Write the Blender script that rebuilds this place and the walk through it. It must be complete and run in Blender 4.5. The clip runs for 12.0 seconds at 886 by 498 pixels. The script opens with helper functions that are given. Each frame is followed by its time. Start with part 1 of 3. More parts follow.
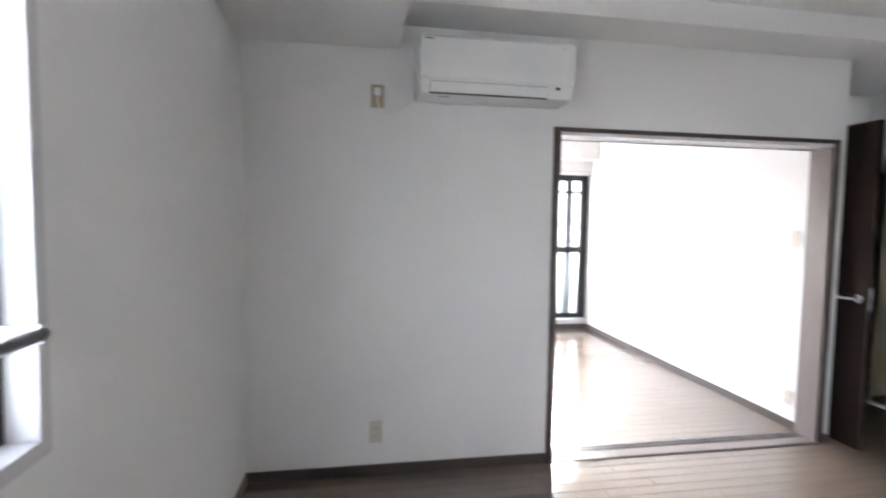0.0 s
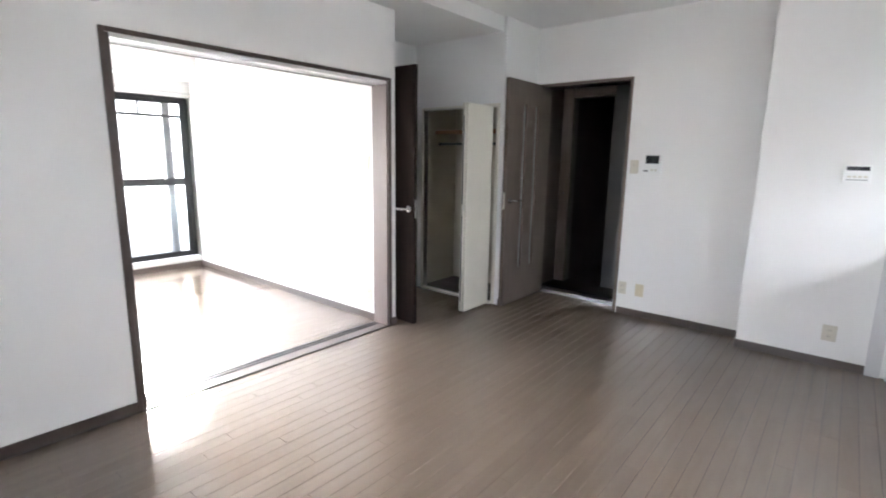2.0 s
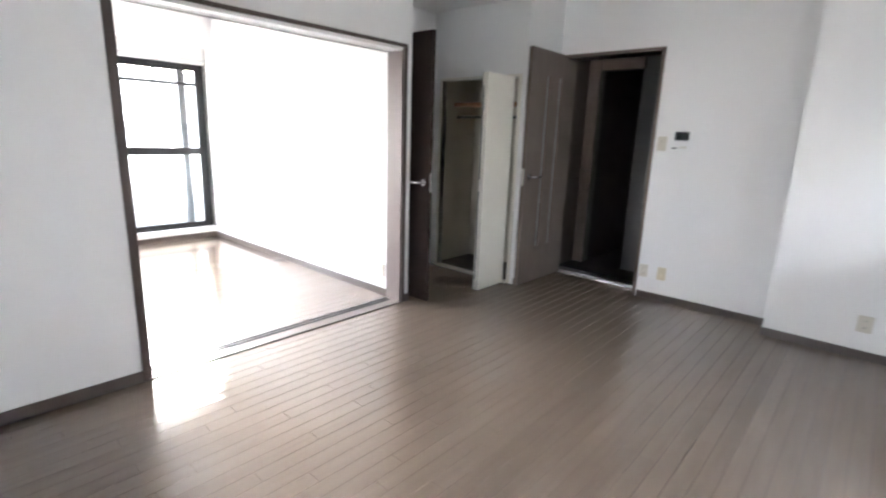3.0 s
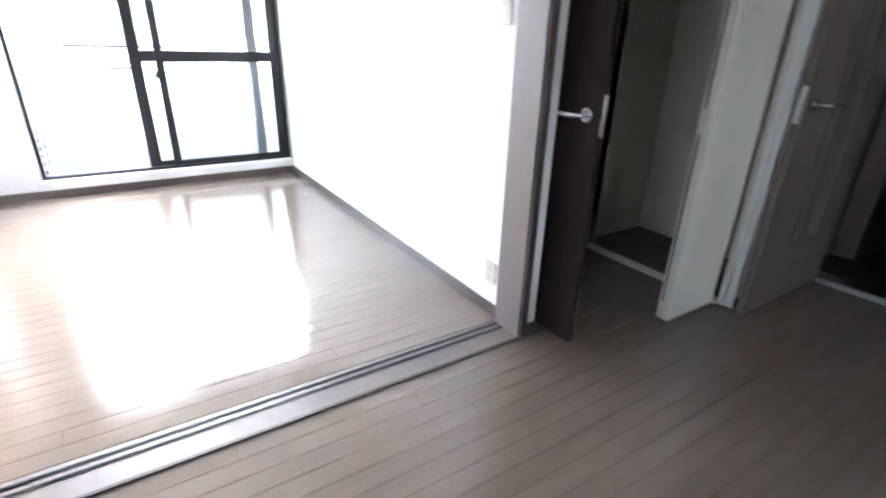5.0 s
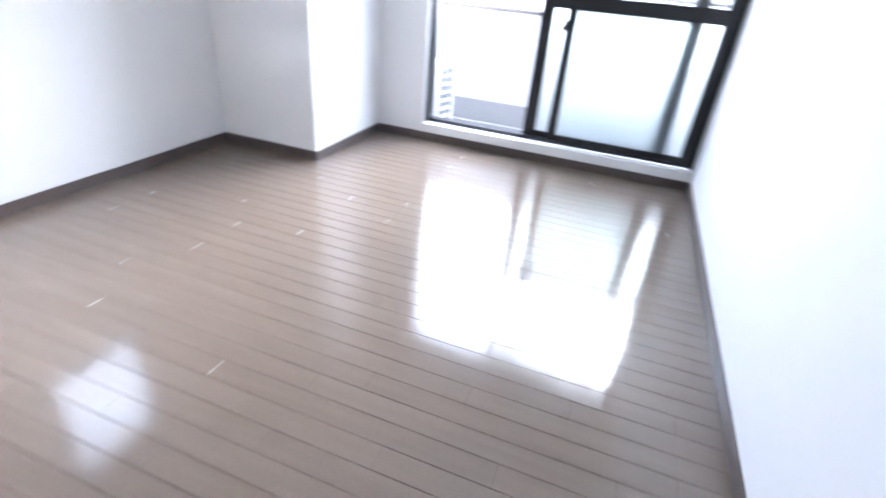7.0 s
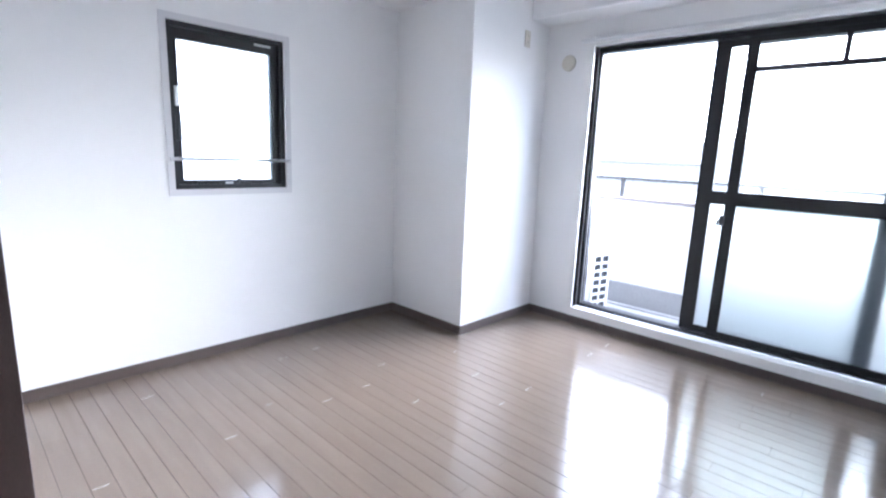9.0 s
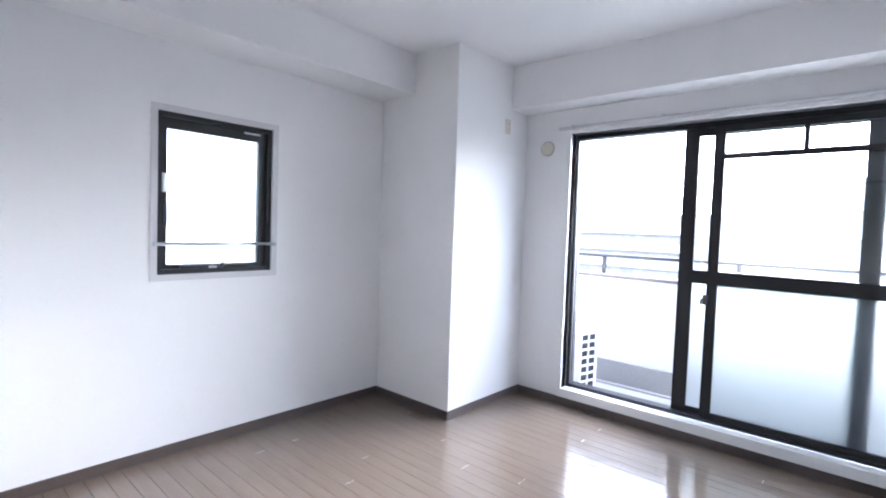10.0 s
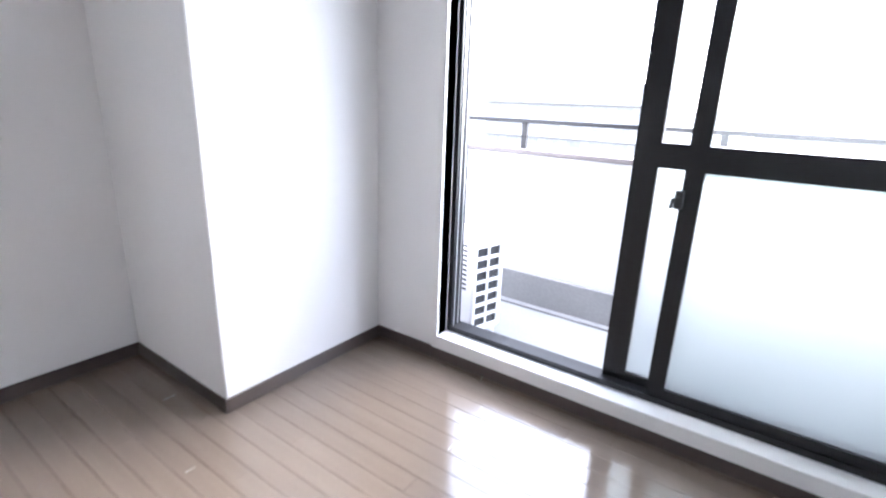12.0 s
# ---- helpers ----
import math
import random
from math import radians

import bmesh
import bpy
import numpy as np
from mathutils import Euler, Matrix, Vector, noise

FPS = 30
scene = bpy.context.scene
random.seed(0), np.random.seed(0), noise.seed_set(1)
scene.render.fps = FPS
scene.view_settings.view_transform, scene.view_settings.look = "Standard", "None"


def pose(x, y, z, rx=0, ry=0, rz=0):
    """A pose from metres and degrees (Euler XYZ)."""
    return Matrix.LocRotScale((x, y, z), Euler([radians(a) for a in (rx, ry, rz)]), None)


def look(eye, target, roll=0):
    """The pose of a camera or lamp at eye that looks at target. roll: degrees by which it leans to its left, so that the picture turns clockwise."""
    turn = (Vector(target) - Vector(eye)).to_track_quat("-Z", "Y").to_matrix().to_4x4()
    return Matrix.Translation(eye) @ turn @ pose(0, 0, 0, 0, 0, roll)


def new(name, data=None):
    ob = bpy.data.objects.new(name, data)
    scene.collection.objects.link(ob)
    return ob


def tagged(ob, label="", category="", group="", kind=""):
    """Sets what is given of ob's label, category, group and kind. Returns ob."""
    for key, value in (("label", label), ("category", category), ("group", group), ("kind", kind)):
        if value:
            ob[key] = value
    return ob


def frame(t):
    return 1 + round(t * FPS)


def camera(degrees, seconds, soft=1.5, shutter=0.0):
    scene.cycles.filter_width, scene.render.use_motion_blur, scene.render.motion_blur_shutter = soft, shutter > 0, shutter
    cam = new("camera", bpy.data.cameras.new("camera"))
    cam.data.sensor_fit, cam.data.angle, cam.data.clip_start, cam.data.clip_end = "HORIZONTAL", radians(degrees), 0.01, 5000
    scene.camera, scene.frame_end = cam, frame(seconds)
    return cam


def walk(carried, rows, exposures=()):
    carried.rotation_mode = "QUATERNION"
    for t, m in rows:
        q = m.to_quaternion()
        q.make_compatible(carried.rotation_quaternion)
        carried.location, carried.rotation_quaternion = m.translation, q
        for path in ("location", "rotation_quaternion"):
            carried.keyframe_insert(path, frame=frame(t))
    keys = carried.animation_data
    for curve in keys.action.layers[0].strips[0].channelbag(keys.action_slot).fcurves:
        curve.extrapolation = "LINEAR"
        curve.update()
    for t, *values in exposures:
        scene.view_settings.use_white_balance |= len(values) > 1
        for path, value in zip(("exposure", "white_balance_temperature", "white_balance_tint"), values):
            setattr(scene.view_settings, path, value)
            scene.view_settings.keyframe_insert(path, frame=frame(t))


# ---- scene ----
cam = camera(84.4, 12.0, soft=2.0, shutter=0.4)
PATH = [
    (0, (-1.084, -2.643, 1.42), (-0.758, -0.673, 1.294), 0.8),
    (0.5, (-0.986, -2.674, 1.404), (-0.232, -0.837, 1.17), 0.6),
    (1, (-0.909, -2.7, 1.388), (0.239, -1.085, 1.116), 0.0),
    (1.5, (-0.887, -2.74, 1.375), (0.494, -1.327, 1.062), 0.1),
    (2, (-0.847, -2.769, 1.363), (0.669, -1.518, 0.994), 0.9),
    (2.5, (-0.82, -2.773, 1.357), (0.734, -1.575, 0.968), 1.0),
    (3, (-0.743, -2.714, 1.32), (0.714, -1.422, 0.864), 2.0),
    (3.2, (-0.686, -2.624, 1.302), (0.654, -1.224, 0.807), -0.3),
    (4.8, (0.408, -1.484, 1.197), (1.505, 0.013, 0.45), -0.6),
    (5, (0.536, -1.35, 1.185), (1.539, 0.195, 0.407), 1.5),
    (5.5, (0.792, -1.006, 1.158), (1.642, 0.613, 0.349), 1.7),
    (6, (1.07, -0.636, 1.148), (1.522, 1.036, 0.148), 5.1),
    (6.5, (1.226, -0.262, 1.165), (1.245, 1.437, 0.11), 6.5),
    (7, (1.326, -0.083, 1.128), (0.77, 1.568, 0.145), 5.3),
    (7.2, (1.4, -0.077, 1.137), (0.58, 1.452, 0.141), 6.3),
    (8.8, (1.668, 0.051, 1.221), (0.335, 1.459, 0.732), 1.4),
    (9, (1.671, 0.056, 1.229), (0.317, 1.479, 0.848), 2.3),
    (9.5, (1.635, 0.039, 1.278), (0.286, 1.499, 1.06), 2.0),
    (10, (1.632, 0.052, 1.289), (0.302, 1.543, 1.2), 2.0),
    (10.5, (1.604, 0.197, 1.259), (0.307, 1.698, 1.003), 0.9),
    (11, (1.494, 0.648, 1.212), (0.275, 2.137, 0.667), 3.6),
    (11.5, (1.315, 1.137, 1.194), (0.286, 2.74, 0.584), 3.8),
    (12, (1.135, 1.644, 1.186), (0.029, 3.205, 0.602), 2.1),
]
EXPOSURES = [(0, 5.70, 6150, 14), (1.0, 5.95, 6250, 13), (1.6, 6.08, 6250, 13), (2.5, 6.10, 6250, 14), (3.2, 6.05, 6200, 13), (4.8, 5.64, 5750, 12), (5.5, 5.24, 5500, 12), (7.2, 4.62, 5400, 13), (8.8, 4.42, 5350, 13), (10.5, 4.12, 5480, 14), (12, 4.22, 5700, 14)]
walk(cam, [(t, look(eye, target, roll)) for t, eye, target, roll in PATH], EXPOSURES)

# ---- light: an overcast sky and a weak, wide sun ----
world = bpy.data.worlds.new("overcast_sky")
scene.world = world
world.use_nodes = True
wn, wl = world.node_tree.nodes, world.node_tree.links
wn.clear()
sky = wn.new("ShaderNodeTexSky")
sky.sky_type, sky.sun_disc = "NISHITA", False
sky.sun_elevation, sky.sun_rotation = radians(30), radians(15)
sky.air_density, sky.dust_density, sky.ozone_density = 1.0, 2.5, 1.5
soft_sky = wn.new("ShaderNodeHueSaturation")
soft_sky.inputs["Saturation"].default_value = 0.4
background = wn.new("ShaderNodeBackground")
background.inputs["Strength"].default_value = 0.15
world_out = wn.new("ShaderNodeOutputWorld")
wl.new(sky.outputs[0], soft_sky.inputs["Color"])
wl.new(soft_sky.outputs[0], background.inputs["Color"])
wl.new(background.outputs[0], world_out.inputs["Surface"])
sun = new("sun", bpy.data.lights.new("sun", "SUN"))
sun.data.energy, sun.data.angle, sun.data.color = 0.5, radians(40), (1.0, 0.985, 0.96)
sun.matrix_world = look((6, -2, 12), (0, 0, 0))

window_light = new("kitchen_window_light", bpy.data.lights.new("kitchen_window_light", "AREA"))
window_light.data.shape, window_light.data.size, window_light.data.size_y = "RECTANGLE", 0.80, 0.22
window_light.data.energy, window_light.data.color = 0.055, (0.92, 0.97, 1.0)
window_light.matrix_world = look((2.475, -3.695, 1.222), (2.475, -2.0, 1.222))

# ---- materials ----
def material(name, colour, rough=0.5, metal=0.0, spread=0.08, scale=6.0, fine=120.0, bump=0.05, dist=0.002, per_piece=0.0, stretch=(1, 1, 1), spec=0.5):
    """Colour with stains at a large scale and grain at a small one, and a fine relief."""
    m = bpy.data.materials.new(name)
    m.use_nodes = True
    n, l = m.node_tree.nodes, m.node_tree.links
    b = n["Principled BSDF"]
    b.inputs["Metallic"].default_value = metal
    b.inputs["Specular IOR Level"].default_value = spec
    tc = n.new("ShaderNodeTexCoord")
    geo = n.new("ShaderNodeNewGeometry")
    mp = n.new("ShaderNodeMapping")
    mp.inputs["Scale"].default_value = stretch
    l.new(geo.outputs["Position"], mp.inputs["Vector"])
    big, small = n.new("ShaderNodeTexNoise"), n.new("ShaderNodeTexNoise")
    big.inputs["Scale"].default_value, small.inputs["Scale"].default_value = scale, fine
    big.inputs["Detail"].default_value, small.inputs["Detail"].default_value = 3, 4
    l.new(mp.outputs[0], big.inputs["Vector"]), l.new(mp.outputs[0], small.inputs["Vector"])
    mix = n.new("ShaderNodeMath")
    mix.operation = "ADD"
    l.new(big.outputs["Fac"], mix.inputs[0]), l.new(small.outputs["Fac"], mix.inputs[1])
    last = mix.outputs[0]
    if per_piece:
        info = n.new("ShaderNodeObjectInfo")
        isl = n.new("ShaderNodeMath")
        isl.operation = "ADD"
        l.new(info.outputs["Random"], isl.inputs[0]), l.new(geo.outputs["Random Per Island"], isl.inputs[1])
        frac = n.new("ShaderNodeMath")
        frac.operation = "FRACT"
        l.new(isl.outputs[0], frac.inputs[0])
        mul = n.new("ShaderNodeMath")
        mul.operation = "MULTIPLY_ADD"
        mul.inputs[1].default_value = per_piece
        l.new(frac.outputs[0], mul.inputs[0]), l.new(last, mul.inputs[2])
        last = mul.outputs[0]
    ramp = n.new("ShaderNodeMapRange")
    ramp.inputs["From Min"].default_value, ramp.inputs["From Max"].default_value = 0.6, 1.4 + per_piece
    ramp.inputs["To Min"].default_value, ramp.inputs["To Max"].default_value = 1 - spread, 1 + spread
    l.new(last, ramp.inputs["Value"])
    sc = n.new("ShaderNodeVectorMath")
    sc.operation = "SCALE"
    sc.inputs[0].default_value = colour
    l.new(ramp.outputs[0], sc.inputs["Scale"])
    l.new(sc.outputs[0], b.inputs["Base Color"])
    rr = n.new("ShaderNodeMapRange")
    rr.inputs["To Min"].default_value, rr.inputs["To Max"].default_value = max(0.02, rough * 0.85), min(1, rough * 1.15)
    l.new(big.outputs["Fac"], rr.inputs["Value"])
    l.new(rr.outputs[0], b.inputs["Roughness"])
    if bump:
        bp = n.new("ShaderNodeBump")
        bp.inputs["Strength"].default_value, bp.inputs["Distance"].default_value = bump, dist
        l.new(small.outputs["Fac"], bp.inputs["Height"])
        l.new(bp.outputs[0], b.inputs["Normal"])
    return m


def glass(name, rough, colour=(1, 1, 1), dust=0.0):
    """Glass, with a thin film of pale dust that scatters a part of the light."""
    m = bpy.data.materials.new(name)
    m.use_nodes = True
    b = m.node_tree.nodes["Principled BSDF"]
    b.inputs["Base Color"].default_value = (*colour, 1)
    b.inputs["Transmission Weight"].default_value = 1.0
    b.inputs["Roughness"].default_value = rough
    b.inputs["IOR"].default_value = 1.45
    if dust:
        n, l = m.node_tree.nodes, m.node_tree.links
        film = n.new("ShaderNodeBsdfTranslucent")
        film.inputs["Color"].default_value = (0.85, 0.85, 0.84, 1)
        streaks = n.new("ShaderNodeTexNoise")
        streaks.inputs["Scale"].default_value, streaks.inputs["Detail"].default_value = 2.5, 5
        amount = n.new("ShaderNodeMapRange")
        amount.inputs["To Min"].default_value, amount.inputs["To Max"].default_value = dust * 0.6, dust * 1.4
        mixed = n.new("ShaderNodeMixShader")
        l.new(streaks.outputs["Fac"], amount.inputs["Value"])
        l.new(amount.outputs[0], mixed.inputs["Fac"])
        l.new(b.outputs[0], mixed.inputs[1]), l.new(film.outputs[0], mixed.inputs[2])
        l.new(mixed.outputs[0], n["Material Output"].inputs["Surface"])
    return m


WALLPAPER = material("white_wallpaper", (0.80, 0.79, 0.78), 0.85, spread=0.025, scale=1.2, fine=260, bump=0.4, dist=0.002, spec=0.25)
CEILING = material("ceiling_paper", (0.82, 0.81, 0.80), 0.9, spread=0.02, scale=1.0, fine=300, bump=0.2, spec=0.2)
FLOORING = material("brown_board", (0.172, 0.134, 0.103), 0.125, spread=0.15, scale=2.5, fine=60, bump=0.06, dist=0.001, per_piece=0.2, stretch=(1, 9, 1), spec=0.9)
FILLER = material("pale_joint_filler", (0.50, 0.47, 0.44), 0.5, spread=0.15, bump=0)
GROOVE = material("dark_groove", (0.06, 0.042, 0.032), 0.6, spread=0.2)
BASEBOARD = material("brown_skirting", (0.088, 0.068, 0.058), 0.4, spread=0.12, scale=3, fine=50, stretch=(1, 1, 8))
TRIM = material("dark_brown_trim", (0.065, 0.045, 0.038), 0.35, spread=0.2, scale=4, fine=70, stretch=(6, 6, 1))
JAMB = material("greyish_brown_wood", (0.18, 0.148, 0.136), 0.4, spread=0.12, scale=4, fine=60, stretch=(7, 7, 1))
DOOR_DARK = material("dark_walnut_veneer", (0.026, 0.0165, 0.0135), 0.55, spread=0.3, scale=4, fine=60, stretch=(8, 8, 0.8), spec=0.1)
DOOR_BROWN = material("taupe_brown_veneer", (0.145, 0.114, 0.095), 0.45, spread=0.18, scale=4, fine=60, stretch=(8, 8, 0.8), spec=0.3)
CREAM = material("cream_painted_panel", (0.72, 0.68, 0.60), 0.45, spread=0.05, scale=3, fine=80, bump=0.02)
WHITE_PAINT = material("white_painted_wood", (0.78, 0.77, 0.75), 0.4, spread=0.03, scale=4, fine=90, bump=0.02)
PLASTIC = material("white_plastic", (0.80, 0.80, 0.79), 0.32, spread=0.015, scale=5, fine=200, bump=0.01)
IVORY = material("ivory_plastic", (0.60, 0.56, 0.48), 0.4, spread=0.04, scale=8, fine=200, bump=0.01)
AGED = material("aged_ochre_plastic", (0.40, 0.33, 0.22), 0.45, spread=0.06, scale=8, fine=200, bump=0.01)
YELLOWED = material("yellowed_plastic", (0.64, 0.57, 0.42), 0.4, spread=0.05, scale=8, fine=200, bump=0.01)
DARK_PLASTIC = material("dark_grey_plastic", (0.03, 0.03, 0.032), 0.4, spread=0.1)
SCREEN = material("black_glass_screen", (0.012, 0.014, 0.015), 0.1, spread=0.1, bump=0)
SLOT_GLASS = material("grey_slot_glass", (0.31, 0.325, 0.33), 0.25, spread=0.05, bump=0)
BRONZE = material("dark_bronze_aluminium", (0.0065, 0.0062, 0.0075), 0.45, metal=0.0, spread=0.2, scale=5, fine=140)
CHROME = material("satin_chrome", (0.72, 0.71, 0.70), 0.25, metal=1.0, spread=0.05, bump=0.01)
STEEL = material("stainless_steel", (0.55, 0.55, 0.56), 0.3, metal=1.0, spread=0.06, bump=0.02)
ALU = material("silver_aluminium", (0.62, 0.62, 0.62), 0.4, metal=0.8, spread=0.05, bump=0.02)
MATT = glass("matt_safety_glass", 0.5, (0.37, 0.408, 0.403), 0.05)
CASING = material("grey_white_casing", (0.60, 0.59, 0.595), 0.5, spread=0.04, scale=4, fine=90, bump=0.02)
CLEAR = glass("clear_glass", 0.0, (0.97, 0.99, 0.98), 0.010)
FROSTED = glass("frosted_glass", 0.65, (0.945, 0.925, 0.89))
PARAPET = material("white_parapet_render", (0.48, 0.47, 0.465), 0.85, spread=0.06, scale=2, fine=90, bump=0.3)
SCREED = material("balcony_screed", (0.25, 0.245, 0.24), 0.8, spread=0.14, scale=3, fine=60, bump=0.25)
GREY_BAND = material("grey_waterproof_skirting", (0.20, 0.195, 0.195), 0.7, spread=0.12, scale=3, fine=60, bump=0.2)
COPING = material("taupe_coping", (0.13, 0.112, 0.108), 0.7, spread=0.1, scale=3, fine=60, bump=0.1)
CARPET = material("grey_brown_carpet", (0.115, 0.096, 0.084), 0.95, spread=0.25, scale=8, fine=400, bump=0.8, dist=0.004, spec=0.1)
CLOSET_WALL = material("beige_closet_board", (0.52, 0.46, 0.37), 0.7, spread=0.06, scale=2, fine=80)
WOOD_SHELF = material("orange_brown_shelf", (0.30, 0.14, 0.06), 0.45, spread=0.2, scale=4, fine=60, stretch=(1, 8, 8))
CONCRETE = material("far_concrete", (0.33, 0.31, 0.29), 0.85, spread=0.1, scale=0.3, fine=4, bump=0)
CONCRETE_LIGHT = material("far_pale_tile", (0.44, 0.415, 0.39), 0.8, spread=0.08, scale=0.3, fine=4, bump=0)
FAR_GLASS = material("far_window_glass", (0.29, 0.275, 0.26), 0.15, spread=0.2, scale=0.5, fine=3, bump=0)
GROUND = material("town_ground", (0.16, 0.165, 0.15), 0.9, spread=0.35, scale=0.05, fine=0.7, bump=0)
# white wallpaper turned dark grey, so the hall's dimness sits in the colour
HALL_WALL = material("shaded_hall_wallpaper", (0.13, 0.125, 0.12), 0.85, spread=0.05, scale=1.5, fine=200)
HALL_BROWN = material("dark_brown_hall_veneer", (0.105, 0.083, 0.070), 0.5, spread=0.25, scale=4, fine=60, stretch=(8, 8, 0.8), spec=0.2)
# near-black base colour holds the darkness of the unlit hall and room beyond
HALL_DARK = material("unlit_hall_dark", (0.022, 0.018, 0.016), 0.5, spread=0.2)


# ---- mesh helpers ----
def part(name, bm, mat, parent=None, label=""):
    me = bpy.data.meshes.new(name)
    bm.to_mesh(me)
    bm.free()
    me.materials.append(mat)
    ob = new(name, me)
    if parent is not None:
        ob.parent = parent
    if label:
        ob["label"] = label
    return ob


def thing(name, at, label, category, group="", kind="", turn=0):
    ob = new(name)
    ob.empty_display_size = 0.05
    ob.matrix_world = pose(*at, 0, 0, turn)
    return tagged(ob, label, category, group, kind)


def box(x0, x1, y0, y1, z0, z1, bevel=0.0, bm=None, seg=1):
    bm = bm or bmesh.new()
    made = bmesh.ops.create_cube(bm, size=1)
    vs = made["verts"]
    for v in vs:
        v.co = Vector(((x0 + x1) / 2 + v.co.x * (x1 - x0), (y0 + y1) / 2 + v.co.y * (y1 - y0), (z0 + z1) / 2 + v.co.z * (z1 - z0)))
    if bevel:
        es = list({e for v in vs for e in v.link_edges})
        bmesh.ops.bevel(bm, geom=es, offset=bevel, segments=seg, affect="EDGES", profile=0.5)
    return bm


def tube(points, r, seg=14, bm=None):
    """A round bar along a chain of points, with closed ends."""
    bm = bm or bmesh.new()
    pts = [Vector(p) for p in points]
    rings = []
    for i, p in enumerate(pts):
        d = (pts[min(i + 1, len(pts) - 1)] - pts[max(i - 1, 0)]).normalized()
        up = Vector((0, 0, 1)) if abs(d.z) < 0.9 else Vector((1, 0, 0))
        a = d.cross(up).normalized()
        b = d.cross(a)
        rr = r[i] if isinstance(r, (list, tuple)) else r
        rings.append([bm.verts.new(p + (a * math.cos(k * math.tau / seg) + b * math.sin(k * math.tau / seg)) * rr) for k in range(seg)])
    for q, w in zip(rings, rings[1:]):
        for k in range(seg):
            f = bm.faces.new((q[k], q[(k + 1) % seg], w[(k + 1) % seg], w[k]))
            f.smooth = True
    bm.faces.new(rings[0]), bm.faces.new(list(reversed(rings[-1])))
    bmesh.ops.recalc_face_normals(bm, faces=bm.faces)
    return bm


def plate_with_holes(x0, x1, z0, z1, y0, y1, holes):
    """A slab in the xz plane from y0 to y1, cut through by upright rectangular holes (hx0, hx1, hz0, hz1)."""
    bm = bmesh.new()
    xs = sorted({x0, x1, *[min(max(h[i], x0), x1) for h in holes for i in (0, 1)]})
    zs = sorted({z0, z1, *[min(max(h[i], z0), z1) for h in holes for i in (2, 3)]})

    def solid(i, k):
        if not (0 <= i < len(xs) - 1 and 0 <= k < len(zs) - 1):
            return False
        cx, cz = (xs[i] + xs[i + 1]) / 2, (zs[k] + zs[k + 1]) / 2
        return not any(h[0] < cx < h[1] and h[2] < cz < h[3] for h in holes)

    cache = {}

    def v(x, y, z):
        key = (x, y, z)
        if key not in cache:
            cache[key] = bm.verts.new(key)
        return cache[key]

    for i in range(len(xs) - 1):
        for k in range(len(zs) - 1):
            if not solid(i, k):
                continue
            a, b, c, d = xs[i], xs[i + 1], zs[k], zs[k + 1]
            bm.faces.new((v(a, y0, c), v(b, y0, c), v(b, y0, d), v(a, y0, d)))
            bm.faces.new((v(a, y1, c), v(a, y1, d), v(b, y1, d), v(b, y1, c)))
            if not solid(i - 1, k):
                bm.faces.new((v(a, y0, c), v(a, y0, d), v(a, y1, d), v(a, y1, c)))
            if not solid(i + 1, k):
                bm.faces.new((v(b, y0, c), v(b, y1, c), v(b, y1, d), v(b, y0, d)))
            if not solid(i, k - 1):
                bm.faces.new((v(a, y0, c), v(a, y1, c), v(b, y1, c), v(b, y0, c)))
            if not solid(i, k + 1):
                bm.faces.new((v(a, y0, d), v(b, y0, d), v(b, y1, d), v(a, y1, d)))
    bmesh.ops.recalc_face_normals(bm, faces=bm.faces)
    return bm


def swap_xy(bm):
    """Turns a slab of the xz plane into one of the yz plane."""
    for vert in bm.verts:
        vert.co.x, vert.co.y = vert.co.y, vert.co.x
    bmesh.ops.reverse_faces(bm, faces=bm.faces)
    return bm


def wall_x(name, x0, x1, y0, y1, z1, holes=(), label="white wallpapered wall", mat=None, z0=0.0):
    """A wall that runs along x."""
    return tagged(part(name, plate_with_holes(x0, x1, z0, z1, y0, y1, list(holes)), mat or WALLPAPER), label, "wall", kind="structure")


def wall_y(name, y0, y1, x0, x1, z1, holes=(), label="white wallpapered wall", mat=None, z0=0.0):
    """A wall that runs along y; holes are (y0, y1, z0, z1)."""
    return tagged(part(name, swap_xy(plate_with_holes(y0, y1, z0, z1, x0, x1, list(holes))), mat or WALLPAPER), label, "wall", kind="structure")


# ---- the plan ----
WEST, EAST, NORTH = -1.185, 1.84, 3.345        # the small room
BACK = 0.15                                    # its south wall
COL_X, COL_Y = -0.460, 2.495                     # the boxed column
CEIL2, CEIL1 = 2.49, 2.55
L_WEST, L_SOUTH, L_EAST = -1.69, -3.68, 3.46   # the living room
PIL_X, PIL_Y = 3.25, -2.25
NICHE_N, CLOSET_X, CLOSET_S = 0.716, 2.91, -0.345
OP_L, OP_R, OP_H = 0.0, 1.834, 1.916            # the wide opening between the rooms
END_A = 1.904
HALL_DOOR_Y = -0.40
WX0, WX1 = -0.078, 1.832                       # the balcony window

# floors under the boards
tagged(part("floor", box(-2.0, 5.4, -3.9, 3.45, -0.25, -0.012), GROOVE), "dark subfloor that shows in the joints", "floor", kind="structure")

